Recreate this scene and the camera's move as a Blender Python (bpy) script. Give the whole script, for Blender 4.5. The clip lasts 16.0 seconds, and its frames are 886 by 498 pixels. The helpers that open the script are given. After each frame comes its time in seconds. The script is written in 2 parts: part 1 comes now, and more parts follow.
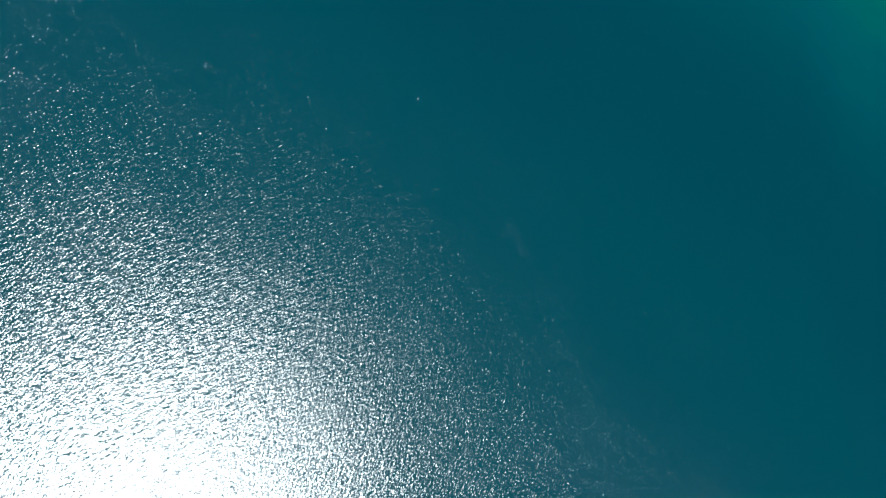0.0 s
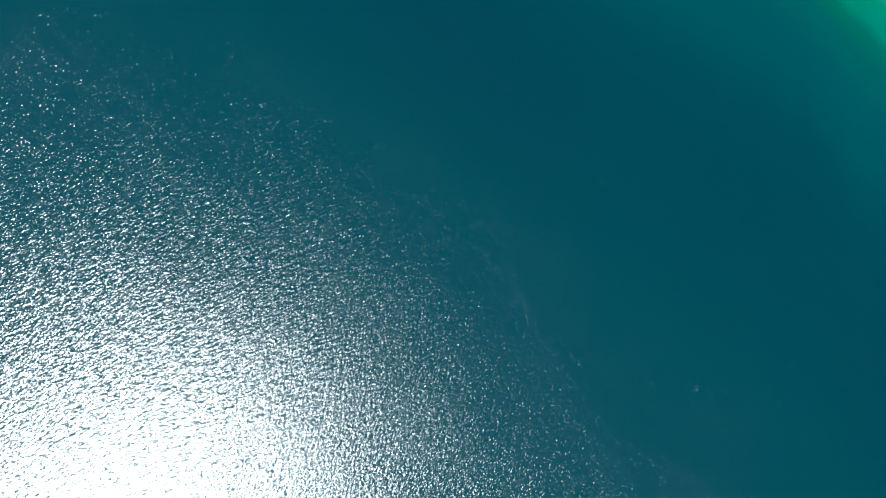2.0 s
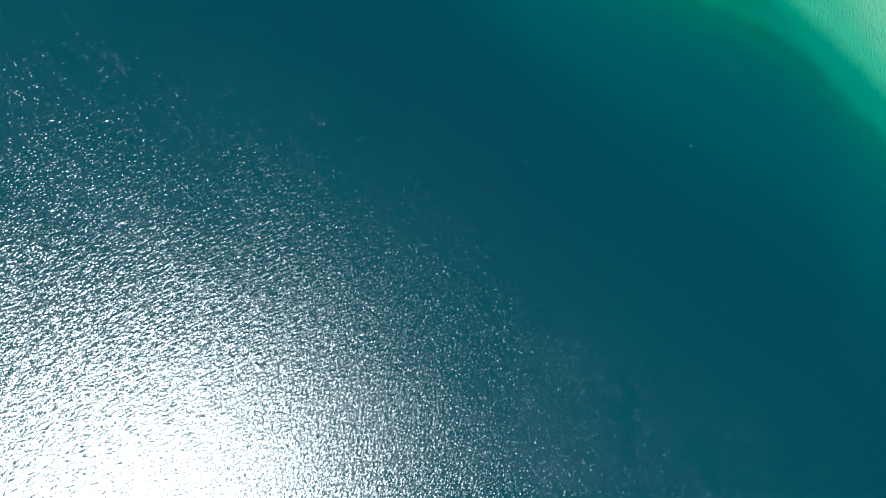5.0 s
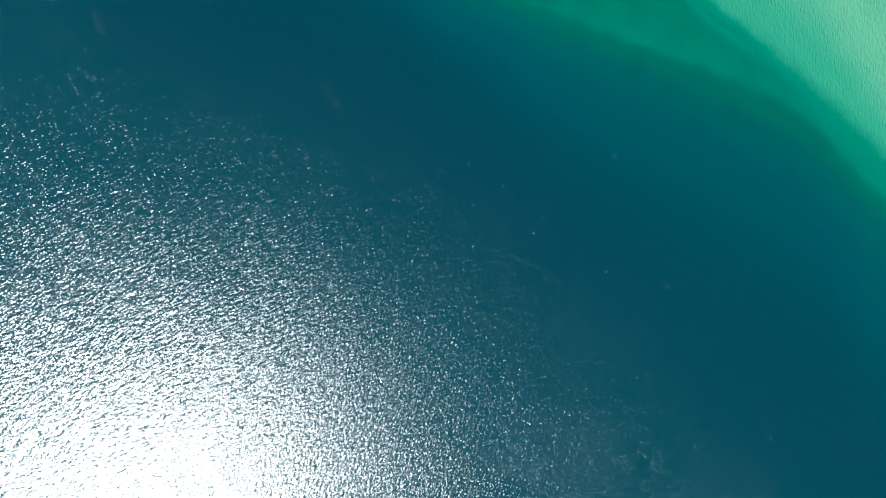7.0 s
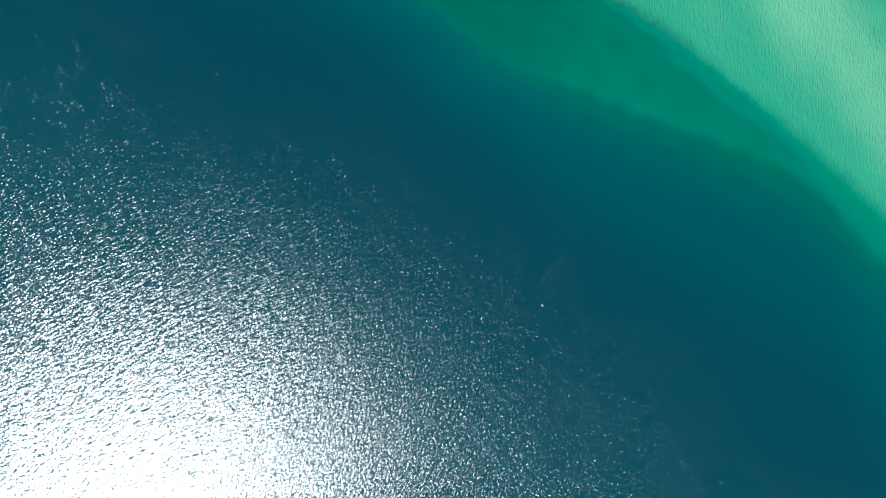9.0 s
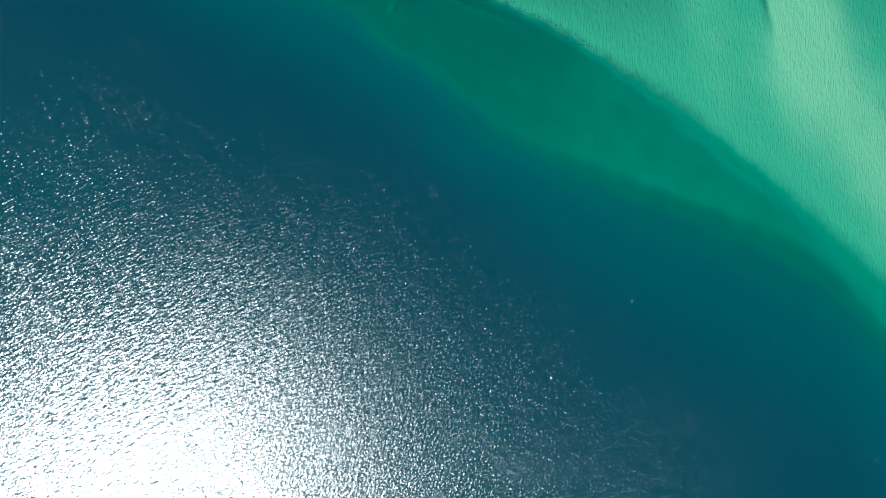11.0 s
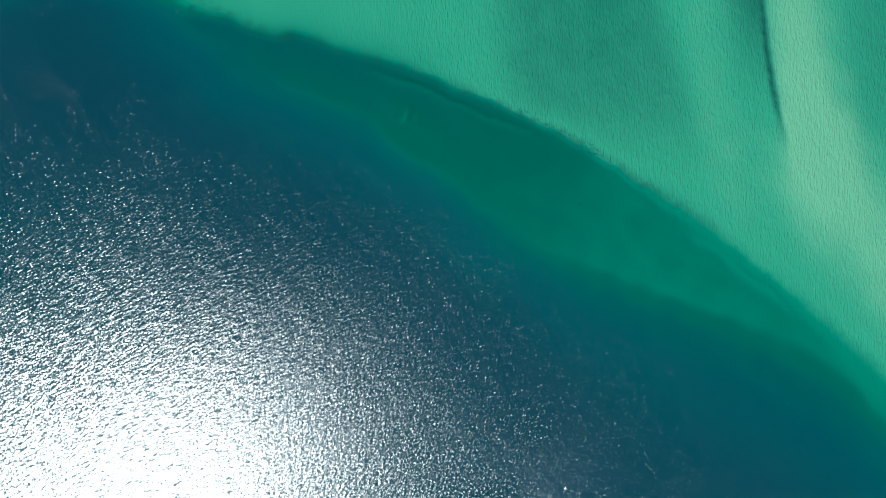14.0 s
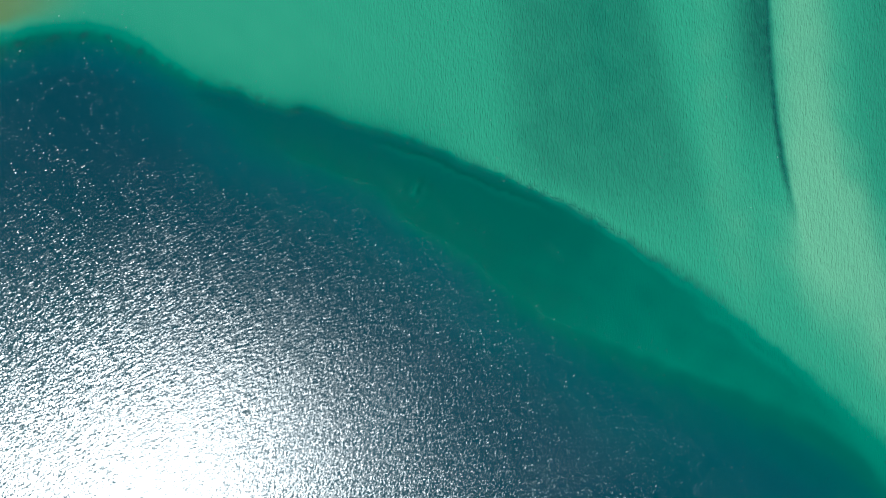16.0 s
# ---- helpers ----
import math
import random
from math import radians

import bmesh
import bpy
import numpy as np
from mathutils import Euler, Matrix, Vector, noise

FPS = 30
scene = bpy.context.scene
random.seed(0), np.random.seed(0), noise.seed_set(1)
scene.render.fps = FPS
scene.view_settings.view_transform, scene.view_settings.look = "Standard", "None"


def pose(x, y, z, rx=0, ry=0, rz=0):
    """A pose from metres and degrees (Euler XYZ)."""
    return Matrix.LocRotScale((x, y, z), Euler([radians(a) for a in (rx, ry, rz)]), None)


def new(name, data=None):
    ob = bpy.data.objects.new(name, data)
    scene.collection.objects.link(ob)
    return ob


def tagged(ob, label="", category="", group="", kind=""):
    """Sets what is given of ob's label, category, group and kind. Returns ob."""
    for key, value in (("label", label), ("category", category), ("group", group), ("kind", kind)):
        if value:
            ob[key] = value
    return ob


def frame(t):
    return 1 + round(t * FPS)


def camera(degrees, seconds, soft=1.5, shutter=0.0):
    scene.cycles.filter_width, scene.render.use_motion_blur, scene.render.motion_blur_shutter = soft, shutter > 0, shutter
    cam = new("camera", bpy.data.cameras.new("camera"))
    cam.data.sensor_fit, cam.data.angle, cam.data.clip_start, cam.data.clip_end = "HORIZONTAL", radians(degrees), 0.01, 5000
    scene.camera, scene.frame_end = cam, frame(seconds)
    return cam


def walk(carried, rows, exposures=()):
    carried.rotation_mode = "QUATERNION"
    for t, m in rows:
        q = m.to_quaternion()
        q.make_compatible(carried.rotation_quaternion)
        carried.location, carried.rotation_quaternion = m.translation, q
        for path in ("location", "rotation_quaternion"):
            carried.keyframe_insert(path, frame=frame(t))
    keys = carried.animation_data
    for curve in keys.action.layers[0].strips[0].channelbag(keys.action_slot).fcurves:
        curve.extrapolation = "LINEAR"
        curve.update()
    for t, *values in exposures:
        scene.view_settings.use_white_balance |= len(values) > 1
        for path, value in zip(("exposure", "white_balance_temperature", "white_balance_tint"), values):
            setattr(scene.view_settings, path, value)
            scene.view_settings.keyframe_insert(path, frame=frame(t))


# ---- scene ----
# A drone flies level, lens straight down, 100 m over a sand bank that falls away into deep water.
cam = camera(73.0, 16.0, 1.0)
HEIGHT = 100.0


def place(t):
    """Where the drone is at t seconds: it drifts a little to one side and slowly gains speed."""
    left = 16.0 - t
    ahead = 6.25 * left - 0.0150 * left * left
    aside = 0.83 * left - 0.0070 * left * left
    return aside, -ahead


PATH = [(t, pose(*place(t), HEIGHT, 0, 0, 0)) for t in (0, 2, 4, 6, 8, 10, 12, 14, 16)]
walk(cam, PATH, [(0, 2.27, 6050, 4), (8, 2.27, 6050, 4), (12, 2.16, 6050, 4), (16, 2.0, 6050, 4)])

# ---- light: a high clear sun and the blue sky ----
SUN = Vector((-0.425, -0.424, 0.800)).normalized()
world = bpy.data.worlds.new("world")
scene.world = world
world.use_nodes = True
wn = world.node_tree
sky = wn.nodes.new("ShaderNodeTexSky")
sky.sky_type = "NISHITA"
sky.sun_disc = False
sky.sun_elevation = math.asin(SUN.z)
sky.sun_rotation = math.atan2(SUN.x, SUN.y)
wn.nodes["Background"].inputs["Strength"].default_value = 0.023
wn.links.new(sky.outputs[0], wn.nodes["Background"].inputs["Color"])
lamp = bpy.data.lights.new("sun", "SUN")
lamp.energy, lamp.angle, lamp.color = 5.0, radians(0.53), (1.0, 1.0, 0.99)
sun = new("sun", lamp)
sun.matrix_world = SUN.to_track_quat("Z", "Y").to_matrix().to_4x4()


# ---- materials ----
def material(name):
    m = bpy.data.materials.new(name)
    m.use_nodes = True
    m.node_tree.nodes.clear()
    return m, m.node_tree.nodes, m.node_tree.links


def math_node(nodes, links, op, a, b=0.0, clamp=False):
    n = nodes.new("ShaderNodeMath")
    n.operation, n.use_clamp = op, clamp
    for i, v in enumerate((a, b)):
        if isinstance(v, (int, float)):
            n.inputs[i].default_value = v
        else:
            links.new(v, n.inputs[i])
    return n.outputs[0]


def noise_node(nodes, links, scale, stretch=(1, 1, 1), turn=0.0, detail=4.0, rough=0.55, distort=0.0):
    co = nodes.new("ShaderNodeTexCoord")
    mp = nodes.new("ShaderNodeMapping")
    mp.vector_type = "TEXTURE"
    mp.inputs["Rotation"].default_value[2] = radians(turn)
    mp.inputs["Scale"].default_value = stretch
    links.new(co.outputs["Object"], mp.inputs["Vector"])
    n = nodes.new("ShaderNodeTexNoise")
    n.inputs["Scale"].default_value = scale
    n.inputs["Detail"].default_value = detail
    n.inputs["Roughness"].default_value = rough
    n.inputs["Distortion"].default_value = distort
    links.new(mp.outputs[0], n.inputs["Vector"])
    return n.outputs["Fac"]


def ramp_node(nodes, links, value, a, b, at_a, at_b):
    n = nodes.new("ShaderNodeMapRange")
    n.interpolation_type = "SMOOTHSTEP"
    for i, v in ((1, a), (2, b), (3, at_a), (4, at_b)):
        n.inputs[i].default_value = v
    links.new(value, n.inputs[0])
    return n.outputs[0]


def mix_colour(nodes, links, fac, a, b, blend="MIX"):
    n = nodes.new("ShaderNodeMix")
    n.data_type, n.blend_type = "RGBA", blend
    for i, v in ((0, fac), (6, a), (7, b)):
        if isinstance(v, (int, float)):
            n.inputs[i].default_value = v
        elif isinstance(v, tuple):
            n.inputs[i].default_value = (*v, 1)
        else:
            links.new(v, n.inputs[i])
    return n.outputs[2]


def sea_bed_material():
    """Sand under water: the water column takes out the red first, then the green, with depth."""
    m, nodes, links = material("wet_sand")
    geo = nodes.new("ShaderNodeNewGeometry")
    sep = nodes.new("ShaderNodeSeparateXYZ")
    links.new(geo.outputs["Position"], sep.inputs[0])
    depth = math_node(nodes, links, "MULTIPLY", sep.outputs["Z"], -0.2)
    mottle = noise_node(nodes, links, 0.16, (1, 3.0, 1), 12, 6, 0.6)
    shift = math_node(nodes, links, "MULTIPLY", math_node(nodes, links, "SUBTRACT", mottle, 0.5), 0.014)
    ramp = nodes.new("ShaderNodeValToRGB")
    ramp.color_ramp.interpolation = "EASE"
    stops = BED_COLOURS
    while len(ramp.color_ramp.elements) < len(stops):
        ramp.color_ramp.elements.new(0.5)
    for e, (d, c) in zip(ramp.color_ramp.elements, stops):
        e.position, e.color = d / 5, (*c, 1)
    links.new(math_node(nodes, links, "ADD", depth, shift), ramp.inputs[0])
    # weed and silt that lie on the sand
    att = nodes.new("ShaderNodeAttribute")
    att.attribute_name = "weed"
    fleck = noise_node(nodes, links, 0.9, (1.3, 1, 1), -28, 5, 0.65)
    cover = math_node(nodes, links, "MULTIPLY", att.outputs["Fac"], math_node(nodes, links, "ADD", 0.55, math_node(nodes, links, "MULTIPLY", fleck, 0.9)), True)
    colour = mix_colour(nodes, links, cover, ramp.outputs[0], WEED)
    silt = nodes.new("ShaderNodeAttribute")
    silt.attribute_name = "algae"
    colour = mix_colour(nodes, links, silt.outputs["Fac"], colour, (0.028, 0.045, 0.016))
    bsdf = nodes.new("ShaderNodeBsdfPrincipled")
    bsdf.inputs["Roughness"].default_value = 0.9
    bsdf.inputs["Specular IOR Level"].default_value = 0.0
    # bumps standing in for light rippled by the waves, only where the bed is shallow
    long = noise_node(nodes, links, 3.7, (1, 4.4, 1), -2, 0, 0.5, 0.6)
    fine = noise_node(nodes, links, 5.0, (1, 3.0, 1), 5, 0, 0.5, 0.5)
    ripple = math_node(nodes, links, "ADD", long, math_node(nodes, links, "MULTIPLY", fine, 0.35))
    shallow = math_node(nodes, links, "SUBTRACT", 1.0, math_node(nodes, links, "MULTIPLY", math_node(nodes, links, "SUBTRACT", depth, 0.16), 9.0), True)
    side = ramp_node(nodes, links, sep.outputs["X"], -30, 4, 0.12, 1.0)
    bump = nodes.new("ShaderNodeBump")
    bump.inputs["Distance"].default_value = LIGHT_RIPPLE
    links.new(math_node(nodes, links, "MULTIPLY", shallow, side, True), bump.inputs["Strength"])
    links.new(ripple, bump.inputs["Height"])
    links.new(bump.outputs[0], bsdf.inputs["Normal"])
    links.new(colour, bsdf.inputs["Base Color"])
    out = nodes.new("ShaderNodeOutputMaterial")
    links.new(bsdf.outputs[0], out.inputs[0])
    return m


def water_material():
    """Clear water: it lets the bed through and mirrors sky and sun; crossing trains of short ripples tip its facets."""
    m, nodes, links = material("sea_water")
    # gusts: long streaks down the wind and broader patches in which the ripples stand steeper
    streak = noise_node(nodes, links, 0.42, (5.5, 1, 1), -50, 3, 0.55, 0.3)
    patch = noise_node(nodes, links, 0.075, (2.2, 1, 1), -38, 2, 0.5, 0.4)
    gust = math_node(nodes, links, "ADD", math_node(nodes, links, "MULTIPLY", math_node(nodes, links, "SUBTRACT", streak, 0.5), GUST[0]),
                     math_node(nodes, links, "MULTIPLY", math_node(nodes, links, "SUBTRACT", patch, 0.5), GUST[1]))
    # the breeze: it dies away towards the bank's west end and freshens along its east side
    spot = nodes.new("ShaderNodeSeparateXYZ")
    co = nodes.new("ShaderNodeTexCoord")
    links.new(co.outputs["Object"], spot.inputs[0])
    west = ramp_node(nodes, links, spot.outputs["Y"], -115, 15, 1.06, 0.60)
    east = ramp_node(nodes, links, spot.outputs["Y"], -130, -65, 0.93, 1.16)
    side = ramp_node(nodes, links, spot.outputs["X"], -35, 15, 0.0, 1.0)
    breeze = math_node(nodes, links, "ADD", west, math_node(nodes, links, "MULTIPLY", side, math_node(nodes, links, "SUBTRACT", east, west)))
    gust = math_node(nodes, links, "MAXIMUM", math_node(nodes, links, "ADD", gust, breeze), 0.35)
    # small calm spots
    lull = ramp_node(nodes, links, noise_node(nodes, links, 0.42, (1.5, 1, 1), -30, 1, 0.5), 0.27, 0.37, 0.55, 1.0)
    gust = math_node(nodes, links, "MULTIPLY", gust, lull)
    slope_x, slope_y = 0.0, 0.0
    for turn, scale, stretch, steep in RIPPLES:
        n = noise_node(nodes, links, scale, (stretch, 1, 1), turn, 1, 0.5, 0.15)
        tip = math_node(nodes, links, "MULTIPLY", math_node(nodes, links, "SUBTRACT", n, 0.5), steep)
        slope_x = math_node(nodes, links, "ADD", slope_x, math_node(nodes, links, "MULTIPLY", tip, -math.sin(radians(turn))))
        slope_y = math_node(nodes, links, "ADD", slope_y, math_node(nodes, links, "MULTIPLY", tip, math.cos(radians(turn))))
    # now and then a short steep facet
    for turn, scale, stretch, steep in SPIKES:
        n = math_node(nodes, links, "SUBTRACT", noise_node(nodes, links, scale, (stretch, 1, 1), turn, 0, 0.5, 0.1), 0.5)
        tip = math_node(nodes, links, "MULTIPLY", math_node(nodes, links, "MULTIPLY", math_node(nodes, links, "MULTIPLY", n, n), n), steep)
        slope_x = math_node(nodes, links, "ADD", slope_x, math_node(nodes, links, "MULTIPLY", tip, -math.sin(radians(turn))))
        slope_y = math_node(nodes, links, "ADD", slope_y, math_node(nodes, links, "MULTIPLY", tip, math.cos(radians(turn))))
    flat = nodes.new("ShaderNodeCombineXYZ")
    links.new(math_node(nodes, links, "MULTIPLY", slope_x, gust), flat.inputs[0])
    links.new(math_node(nodes, links, "MULTIPLY", slope_y, gust), flat.inputs[1])
    geo = nodes.new("ShaderNodeNewGeometry")
    add = nodes.new("ShaderNodeVectorMath")
    links.new(geo.outputs["Normal"], add.inputs[0])
    links.new(flat.outputs[0], add.inputs[1])
    facet = nodes.new("ShaderNodeVectorMath")
    facet.operation = "NORMALIZE"
    links.new(add.outputs[0], facet.inputs[0])
    gloss = nodes.new("ShaderNodeBsdfGlossy")
    gloss.distribution = "BECKMANN"
    links.new(math_node(nodes, links, "MULTIPLY", math_node(nodes, links, "ADD", math_node(nodes, links, "MULTIPLY", gust, 0.12), 0.88), ROUGH), gloss.inputs["Roughness"])
    links.new(facet.outputs[0], gloss.inputs["Normal"])
    fres = nodes.new("ShaderNodeFresnel")
    fres.inputs["IOR"].default_value = IOR
    up = nodes.new("ShaderNodeCombineXYZ")
    up.inputs[2].default_value = 1.0
    links.new(up.outputs[0], fres.inputs["Normal"])
    clear = nodes.new("ShaderNodeBsdfTransparent")
    mix = nodes.new("ShaderNodeMixShader")
    links.new(fres.outputs[0], mix.inputs[0])
    links.new(clear.outputs[0], mix.inputs[1])
    links.new(gloss.outputs[0], mix.inputs[2])
    out = nodes.new("ShaderNodeOutputMaterial")
    links.new(mix.outputs[0], out.inputs[0])
    return m


# depth in metres and the colour of the bed seen through that much water
BED_COLOURS = [
    (0.0, (0.080, 0.110, 0.058)),
    (0.35, (0.0340, 0.101, 0.063)),
    (0.65, (0.0095, 0.075, 0.046)),
    (1.0, (0.0008, 0.044, 0.0285)),
    (1.5, (0.0002, 0.0240, 0.0172)),
    (2.1, (0.0001, 0.0186, 0.0178)),
    (3.0, (0.0001, 0.0150, 0.0180)),
    (4.5, (0.0001, 0.0101, 0.0149)),
]
WEED = (0.0012, 0.0150, 0.0130)
# height of the bed bumps that imitate wave-bent light
LIGHT_RIPPLE = 0.13
# ripple trains: heading of the crests in degrees, fineness, length of the crests, steepness
RIPPLES = [(28, 2.8, 6.0, 0.37), (15, 3.4, 5.0, 0.27), (50, 3.2, 4.4, 0.30), (-8, 4.2, 2.6, 0.13), (76, 3.6, 3.2, 0.28), (-45, 5.0, 1.5, 0.07)]
SPIKES = [(26, 5.0, 2.0, 12.0), (68, 5.2, 1.8, 20.0)]
GUST = (1.1, 0.8)
ROUGH = 0.345
IOR = 1.44
SAND = sea_bed_material()
WATER = water_material()


# ---- the bed: bank, lip, terrace and basin ----
def smooth(a, b, x):
    t = np.clip((x - a) / (b - a), 0, 1)
    return t * t * (3 - 2 * t)


def curve(points):
    """A smooth line y(x) through a few points, by cubic Hermite pieces."""
    px = np.array([p[0] for p in points], float)
    py = np.array([p[1] for p in points], float)
    slope = np.gradient(py, px)

    def at(x):
        x = np.asarray(x, float)
        i = np.clip(np.searchsorted(px, x) - 1, 0, len(px) - 2)
        w = px[i + 1] - px[i]
        t = np.clip((x - px[i]) / w, 0, 1)
        return ((2 * t**3 - 3 * t**2 + 1) * py[i] + (t**3 - 2 * t**2 + t) * w * slope[i]
                + (3 * t**2 - 2 * t**3) * py[i + 1] + (t**3 - t**2) * w * slope[i + 1])
    return at


LIP = curve([(-400, 40), (-110, 33), (-75, 33.8), (-64, 36.2), (-55, 35.1), (-46, 30.8), (-41, 28.5), (-34, 25.9), (-27, 23.9), (-22, 23.6), (-16, 21.6),
             (-8, 19.3), (2, 15.6), (11, 11.8), (21, 7.2), (31, 1.5), (40, -4.0), (51, -11.4), (56, -15.3), (60.5, -19.0), (64, -22.0), (68, -25.4),
             (72, -28.9), (76, -31.8), (80, -35.0), (83.5, -38.4), (87, -41.8), (93, -47.4), (110, -54.5), (400, -184)])
RIM = curve([(-400, 44), (-110, 34), (-75, 36), (-64, 38), (-50, 29.5), (-42, 22.0), (-34, 16.0), (-18, 8.6), (-8, 2.6), (2, -4.4), (11, -12.0),
             (21, -17.6), (30, -21.4), (40, -24.8), (50, -28.6), (59, -32.6), (66, -36.4), (72, -41), (77, -46.5), (83, -53), (90, -58.5), (110, -69), (400, -205)])


def wobble(x, y, size, seed, stretch=1.0, turn=0.0):
    """Smooth noise about -1 to 1: a sum of a few tilted waves."""
    rng = np.random.default_rng(seed)
    c, s = math.cos(radians(turn)), math.sin(radians(turn))
    a, b = (c * x + s * y) / stretch, -s * x + c * y
    out = np.zeros_like(x)
    for k in range(14):
        th = rng.uniform(0, 2 * math.pi)
        f = 2 * math.pi / size * rng.uniform(0.6, 1.9)
        out += np.sin(f * (math.cos(th) * a + math.sin(th) * b) + rng.uniform(0, 6.3)) * rng.uniform(0.5, 1)
    return out / 4.0


def streak_x(y):
    return np.interp(y, [-400, -20, -6, 6, 14, 23, 33, 42, 60, 400], [66, 64, 61.5, 59.4, 57.6, 56.2, 55.3, 54.8, 54.6, 54])


def bed(x, y):
    """Height of the bed, weed cover and yellow algae at points of the plan."""
    n1 = wobble(x, y, 9, 1)
    n2 = wobble(x, y, 3.2, 2)
    lip, rim = LIP(x), RIM(x)
    tilt = np.abs(np.gradient(LIP(np.linspace(-90, 110, 401)), 0.5))
    cosine = 1 / np.sqrt(1 + np.interp(x, np.linspace(-90, 110, 401), tilt) ** 2)
    above = (y - lip) * cosine + 0.35 * n1 + 0.16 * n2          # metres on the bank's side of its lip
    past = (rim - y) * cosine + 0.35 * n1 + 1.1 * wobble(x, y, 14, 4, 1.8, -35) * smooth(35, 5, x)                         # metres beyond the terrace's rim
    west = smooth(-36, -54, x)
    # bank: shallow, with a long swell along the streak and a duller hollow in the middle
    sx = streak_x(y)
    off = x - sx
    bank = 1.28 + 0.03 * n1
    bank -= 0.42 * np.exp(-((off - 5.0) / 5.5) ** 2) * smooth(6, 30, y + 20)
    bank -= 0.42 * np.exp(-(above - 17 + 5 * smooth(70, 82, x)) ** 2 / 130) * smooth(50, 66, x)
    bank += 0.18 * smooth(12, 20, off) * smooth(-10, 30, y)
    bank -= 0.15 * np.exp(-((off + 11) / 4.5) ** 2)
    bank += 0.30 * np.exp(-((x - 27) / 13) ** 2) * smooth(0, 30, y)
    bank -= 0.75 * smooth(-58, -78, x) * smooth(1.5, 8, above)
    bank += 0.42 * np.exp(-np.clip(above, 0, None) / 4) * smooth(12, -8, x) + 0.10 * smooth(24, 0, x)
    bank += 0.30 * np.exp(-np.clip(above, 0, None) / 2.6) * smooth(24, 44, x) * smooth(82, 66, x)
    bank = np.maximum(bank, 0.74)
    terrace = 3.0 + 0.2 * smooth(30, 12, x) - 0.45 * (1 - 0.9 * smooth(0, 35, x)) * smooth(1, 12, above * -1) + 0.05 * n1 + 0.6 * smooth(18, -22, x) + 0.3 * smooth(-20, -40, x) - 0.50 * smooth(5, 40, x)
    terrace = terrace + 0.05 * wobble(x, y, 6, 7, 2.0, -30) - 0.06 * np.exp(-((past + 4.5) / 3.6) ** 2)
    slack = 2.2 * smooth(20, 50, x) + 5.5 * smooth(60, 80, x)
    floor = 9.2 - 1.5 * smooth(14, 60, past)
    basin = terrace + (floor - terrace) * (1 - np.exp(-(np.clip(past + 4.5, 0, None) / (10.5 + 5.0 * smooth(10, 50, x))) ** 1.2))
    crest = np.exp(-((above + 2.2 + 0.10 * n2) / 0.38) ** 2) * smooth(-14, -6, x) * smooth(20, 12, x)
    ridge = np.exp(-((above + 2.9 + 0.3 * n1) / 0.8) ** 2) * smooth(41, 46, x) * smooth(64, 58, x)
    pale = np.exp(-((x + 4.5) ** 2 + (y - 10) ** 2) / 5) * np.clip(0.5 + n2, 0, 1.2)
    below = basin - 0.42 * crest - 0.6 * pale - 0.35 * ridge
    steep = smooth(0.4 + 3.0 * west + 2.5 * smooth(62, 80, x), -1.0 - 4.8 * west - slack, above)
    depth = bank * (1 - steep) + below * steep
    # scarp beside the streak: a small step in the bank
    reach = smooth(-2, 14, y)
    depth += 0.35 * reach * smooth(-7, -0.6, off) * smooth(0.5, -0.3, off)
    # weed: along the lip, in the streak and as a thin film on the mid bank
    fringe = np.exp(-((above + 0.1) / 0.9) ** 2) * (0.46 + 0.25 * n2) * smooth(-50, -30, x) * smooth(62, 30, x)
    line = np.exp(-((off + 0.45 + 0.06 * n2) / (0.62 + 0.12 * n1)) ** 2) * smooth(2, 16, y) * 0.85
    wash = smooth(-10.0, -0.3, off) * smooth(0.4, -0.2, off) * smooth(8, 36, y) * 0.72
    film = 0.38 * smooth(9, 19, x + 0.1 * y) * smooth(44, 37.5, x + 0.28 * (y - 20) + 0.5 * n1) * smooth(-2, 16, y) * smooth(0, 4, above) * (0.9 + 0.08 * n1)
    tuft = np.exp(-((above - 0.2) / 1.1) ** 2) * np.clip(n2, 0, 1) * smooth(-20, -30, x) * 0.9
    haze = 0.24 * smooth(9, 18, off) * smooth(-4, 16, y)
    weed = np.clip(np.maximum.reduce([haze, fringe, line, wash, film, tuft]), 0, 1)
    algae = smooth(-57, -75, x - 0.6 * (y - 42)) * smooth(1.5, 5, above) * 0.9
    return -0.5 * depth, weed, algae


def spaced(lo, hi, step, far):
    """Even steps from lo to hi, then ever wider ones out to the horizon."""
    inner = np.arange(lo, hi + step / 2, step)
    grow, d, s = [], 0.0, step
    while d < far:
        s *= 1.6
        d += s
        grow.append(d)
    return np.concatenate([lo - np.array(grow[::-1]), inner, inner[-1] + np.array(grow)])


def sheet(name, xs, ys, z, mat):
    nx, ny = len(xs), len(ys)
    co = np.empty((ny, nx, 3), np.float32)
    co[..., 0], co[..., 1], co[..., 2] = xs[None, :], ys[:, None], z
    i = (np.arange(ny - 1)[:, None] * nx + np.arange(nx - 1)[None, :]).ravel()
    quads = np.stack([i, i + 1, i + 1 + nx, i + nx], 1).astype(np.int32)
    me = bpy.data.meshes.new(name)
    me.vertices.add(nx * ny)
    me.vertices.foreach_set("co", co.ravel())
    me.loops.add(quads.size)
    me.loops.foreach_set("vertex_index", quads.ravel())
    me.polygons.add(len(quads))
    me.polygons.foreach_set("loop_start", np.arange(0, quads.size, 4, dtype=np.int32))
    me.polygons.foreach_set("use_smooth", np.ones(len(quads), bool))
    me.update(calc_edges=True)
    me.materials.append(mat)
    return new(name, me)


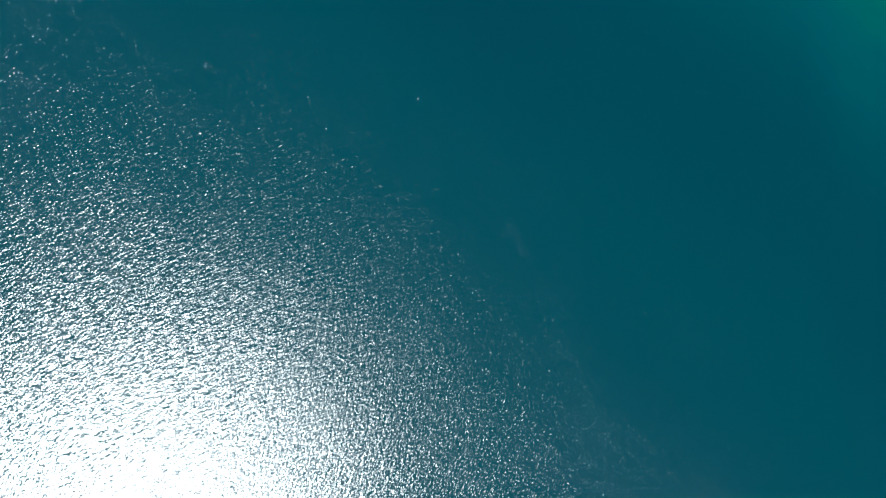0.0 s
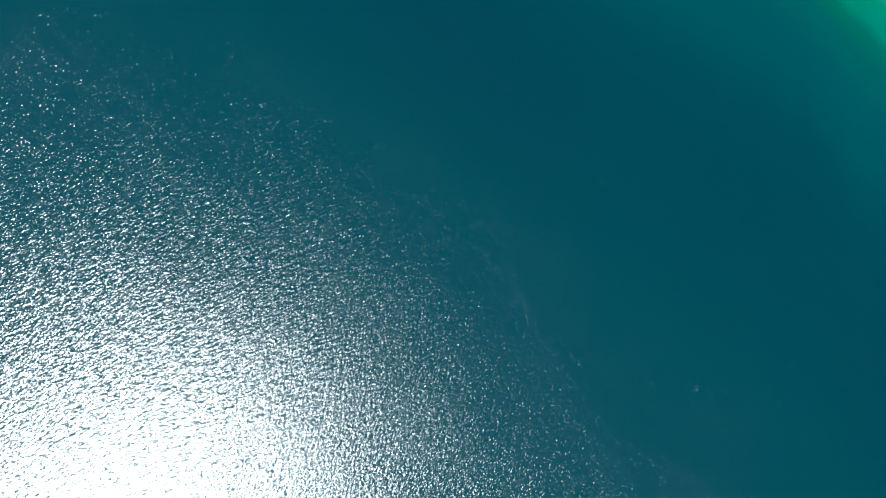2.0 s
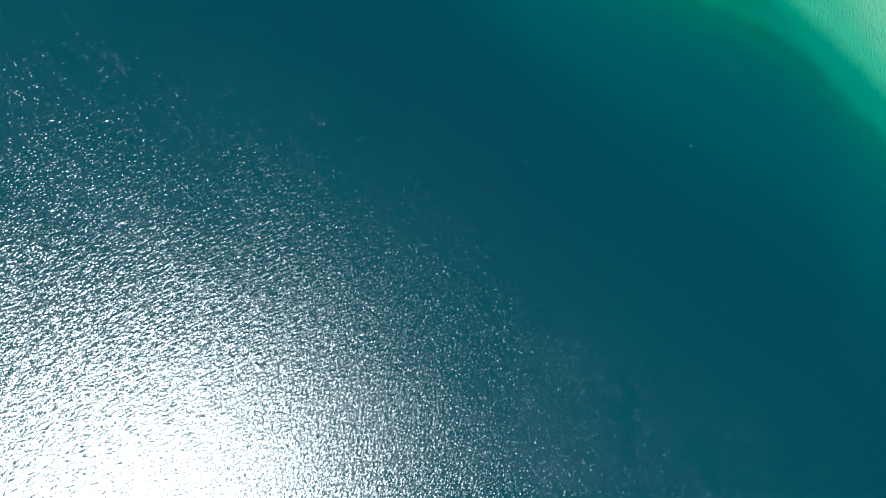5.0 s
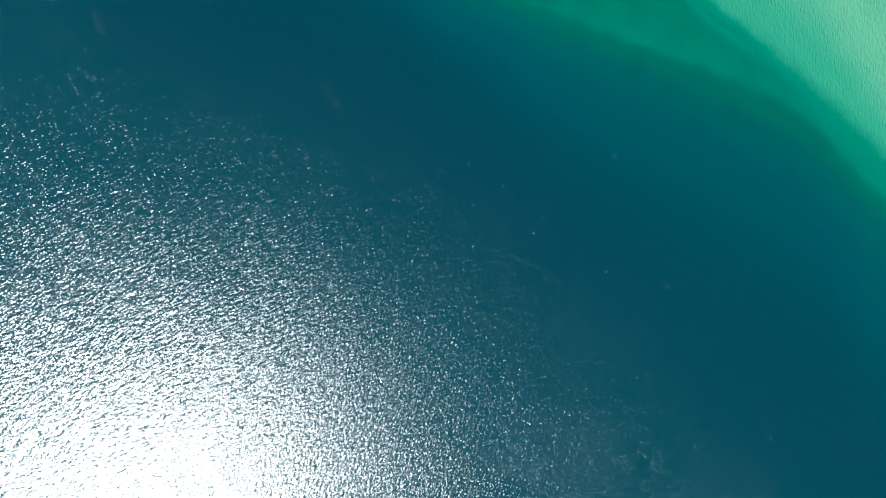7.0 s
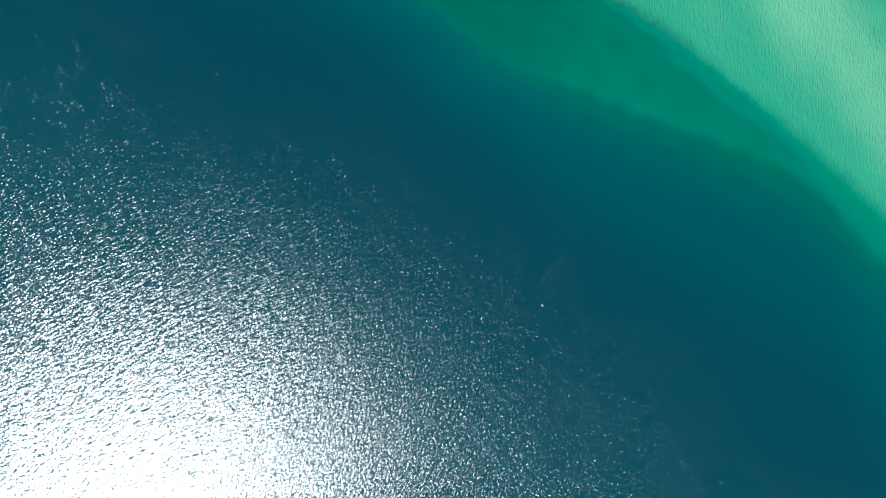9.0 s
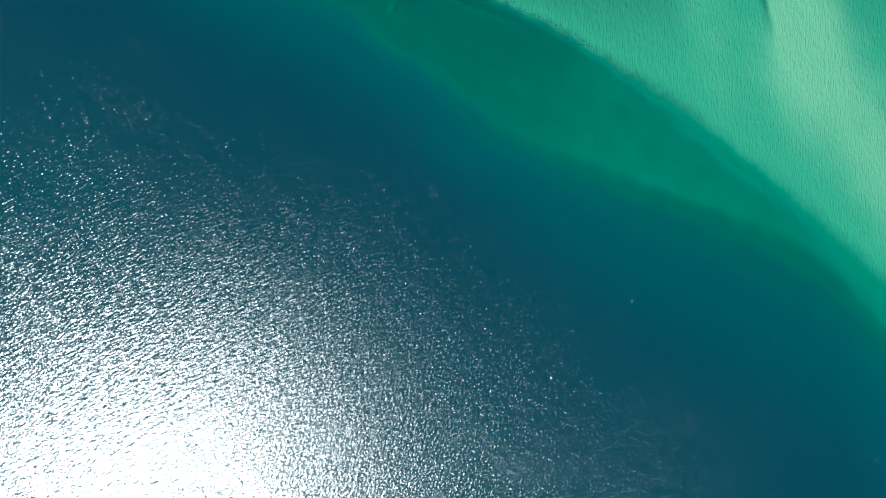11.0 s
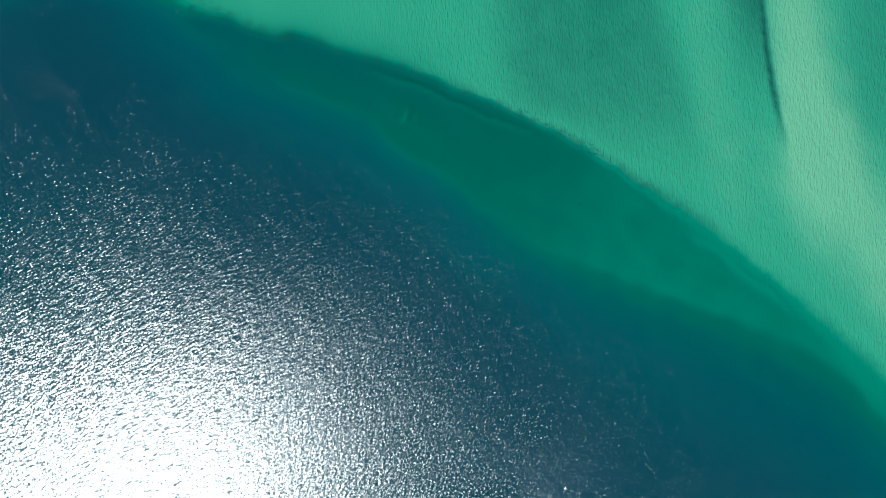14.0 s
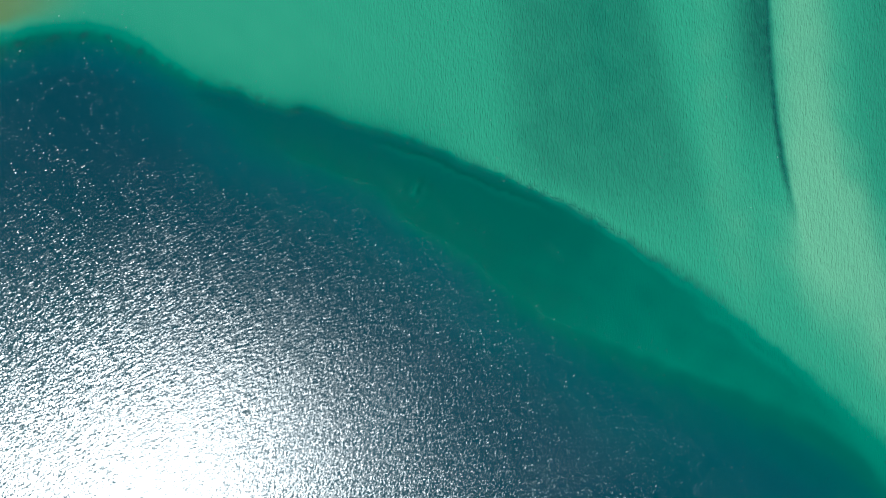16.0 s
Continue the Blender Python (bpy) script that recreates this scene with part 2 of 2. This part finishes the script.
def build_bed():
    xs, ys = spaced(-77, 90, 0.35, 3500), spaced(-144, 45, 0.35, 3500)
    gx, gy = np.meshgrid(xs, ys)
    z, weed, algae = bed(gx, gy)
    ob = sheet("seabed", xs, ys, z, SAND)
    for key, val in (("weed", weed), ("algae", algae)):
        ob.data.attributes.new(key, "FLOAT", "POINT").data.foreach_set("value", val.astype(np.float32).ravel())
    return tagged(ob, "pale sand bank with light ripples shaped in, dropping by a terrace into deep water", "seabed", kind="structure")


# ---- the sea: wind waves as a random field of crossing wave trains ----
STEP = 0.15
WIND = -42.0


def waves(n, step, seed):
    """A patch of n by n heights, with slopes shared out over the lengths and headings of a light breeze."""
    rng = np.random.default_rng(seed)
    k = 2 * math.pi * np.fft.fftfreq(n, step)
    kx, ky = np.meshgrid(k, k)
    kk = np.hypot(kx, ky)
    kk[0, 0] = 1
    turn = np.cos(np.arctan2(ky, kx) - radians(WIND)) ** 2
    length = 2 * math.pi / kk
    power = kk ** -3.6 * (0.20 + 0.80 * turn ** 1.5)
    power *= (np.exp(-(length / 0.63) ** 2) + 0.07 * np.exp(-(length / 1.7) ** 2)) * smooth(0.33, 0.43, length)
    power[0, 0] = 0
    spec = np.sqrt(power) * (rng.normal(size=kk.shape) + 1j * rng.normal(size=kk.shape))
    h = np.fft.ifft2(spec).real
    gy, gx = np.gradient(h, step)
    return h / math.sqrt((gx ** 2).mean() + (gy ** 2).mean())


SLOPE = 0.06


def build_water():
    n = 1280
    xs, ys = spaced(-76, 62, STEP, 3500), spaced(-140, 42, STEP, 3500)
    xs = np.concatenate([xs[xs < 62], np.arange(62, 88, 0.3), 88 + np.cumsum(0.3 * 1.6 ** np.arange(1, 19))])
    gx, gy = np.meshgrid(xs, ys)
    h = waves(n, STEP, 5) * SLOPE
    ix = np.clip(np.round((xs + 90) / STEP).astype(int), 0, n - 1)
    iy = np.clip(np.round((ys + 145) / STEP).astype(int), 0, n - 1)
    z = h[np.ix_(iy, ix)]
    gust = 1 + 0.15 * wobble(gx, gy, 3.6, 11, 7.0, -48) + 0.12 * wobble(gx, gy, 13, 12, 3.5, -46)
    # short breaking chop in scattered spots
    gust *= 0.88 + 1.5 * smooth(0.6, 1.45, wobble(gx, gy, 2.4, 21, 1.6, -48))
    gust *= 1.18 - 0.38 * smooth(-90, 20, gy)
    inside = ((xs > -76.1) & (xs < 88.1))[None, :] & ((ys > -140.1) & (ys < 42.1))[:, None]
    z = np.where(inside, z * np.clip(gust, 0.45, 2.8), 0)
    ob = sheet("water", xs, ys, z, WATER)
    return tagged(ob, "wind-rippled clear teal sea surface glittering under a high sun", "water", kind="structure")


def grass_material():
    m, nodes, links = material("seagrass")
    n = noise_node(nodes, links, 0.9, (1, 1, 1), 0, 3)
    bsdf = nodes.new("ShaderNodeBsdfPrincipled")
    bsdf.inputs["Roughness"].default_value = 0.85
    bsdf.inputs["Specular IOR Level"].default_value = 0.0
    links.new(mix_colour(nodes, links, n, (0.0010, 0.021, 0.018), (0.0016, 0.034, 0.027)), bsdf.inputs["Base Color"])
    out = nodes.new("ShaderNodeOutputMaterial")
    links.new(bsdf.outputs[0], out.inputs[0])
    return m


GRASS = grass_material()


def seagrass(label, count, spot, seed, size=0.24):
    """A bed of seagrass: tufts of bent blades on the sand. spot(rng) gives a point of the plan."""
    rng = np.random.default_rng(seed)
    verts, faces = [], []
    points = np.array([spot(rng) for _ in range(count)])
    ground = bed(points[:, 0], points[:, 1])[0]
    for (px, py), pz in zip(points, ground):
        tall = size * rng.uniform(0.5, 1.2)
        for b in range(5):
            a = rng.uniform(0, 2 * math.pi)
            reach = tall * rng.uniform(0.5, 1.1)
            wide = tall * rng.uniform(0.10, 0.2)
            ca, sa = math.cos(a), math.sin(a)
            i = len(verts)
            for along, up, w in ((0, -0.03, 1.0), (0.55, 0.45, 0.9), (1.0, 0.4, 0.25)):
                cx, cy = px + ca * reach * along, py + sa * reach * along
                verts.append((cx - sa * wide * w, cy + ca * wide * w, pz + tall * up * 0.5))
                verts.append((cx + sa * wide * w, cy - ca * wide * w, pz + tall * up * 0.5))
            faces += [(i, i + 1, i + 3, i + 2), (i + 2, i + 3, i + 5, i + 4)]
    me = bpy.data.meshes.new("seagrass_bed")
    me.from_pydata(verts, [], faces)
    me.materials.append(GRASS)
    return tagged(new("seagrass_bed", me), label, "seagrass", kind="stuff")


def along_lip(x0, x1, off, wide):
    def spot(rng):
        x = rng.uniform(x0, x1)
        clump = 0.5 + 0.5 * math.sin(x * 0.9) * math.sin(x * 0.37 + 1)
        return x, float(LIP(x)) + off + rng.normal() * wide * (0.5 + clump)
    return spot


def along_streak(y0, y1, off, wide):
    def spot(rng):
        y = rng.uniform(y0, y1)
        return float(streak_x(y)) + off + rng.normal() * wide, y
    return spot


def clumps(centres, wide):
    def spot(rng):
        cx, cy = centres[rng.integers(len(centres))]
        return cx + rng.normal() * wide * 1.5, cy + rng.normal() * wide
    return spot


build_bed()
seagrass("dark green seagrass fringe along the crest of the sand bank", 300, along_lip(-23, 14, -0.3, 0.3), 21, 0.11)
seagrass("thin broken seagrass fringe where the bank meets the terrace", 260, along_lip(14, 30, 0.2, 0.4), 22, 0.15)
seagrass("long dark line of seagrass wrack against the sand step", 420, along_streak(9, 50, -0.3, 0.10), 24, 0.12)
seagrass("dark seagrass clumps scattered on the bank's sloping edge", 260, clumps([(-38, 27.6), (-36, 26.6), (-30, 25.0), (-28.5, 24.2), (-33, 26.0)], 0.7), 25, 0.14)
seagrass("small dark seagrass clumps at the mouth of the basin", 160, clumps([(-72, 33.4), (-69.5, 34.4), (-67, 35.2)], 0.6), 26)
build_water()
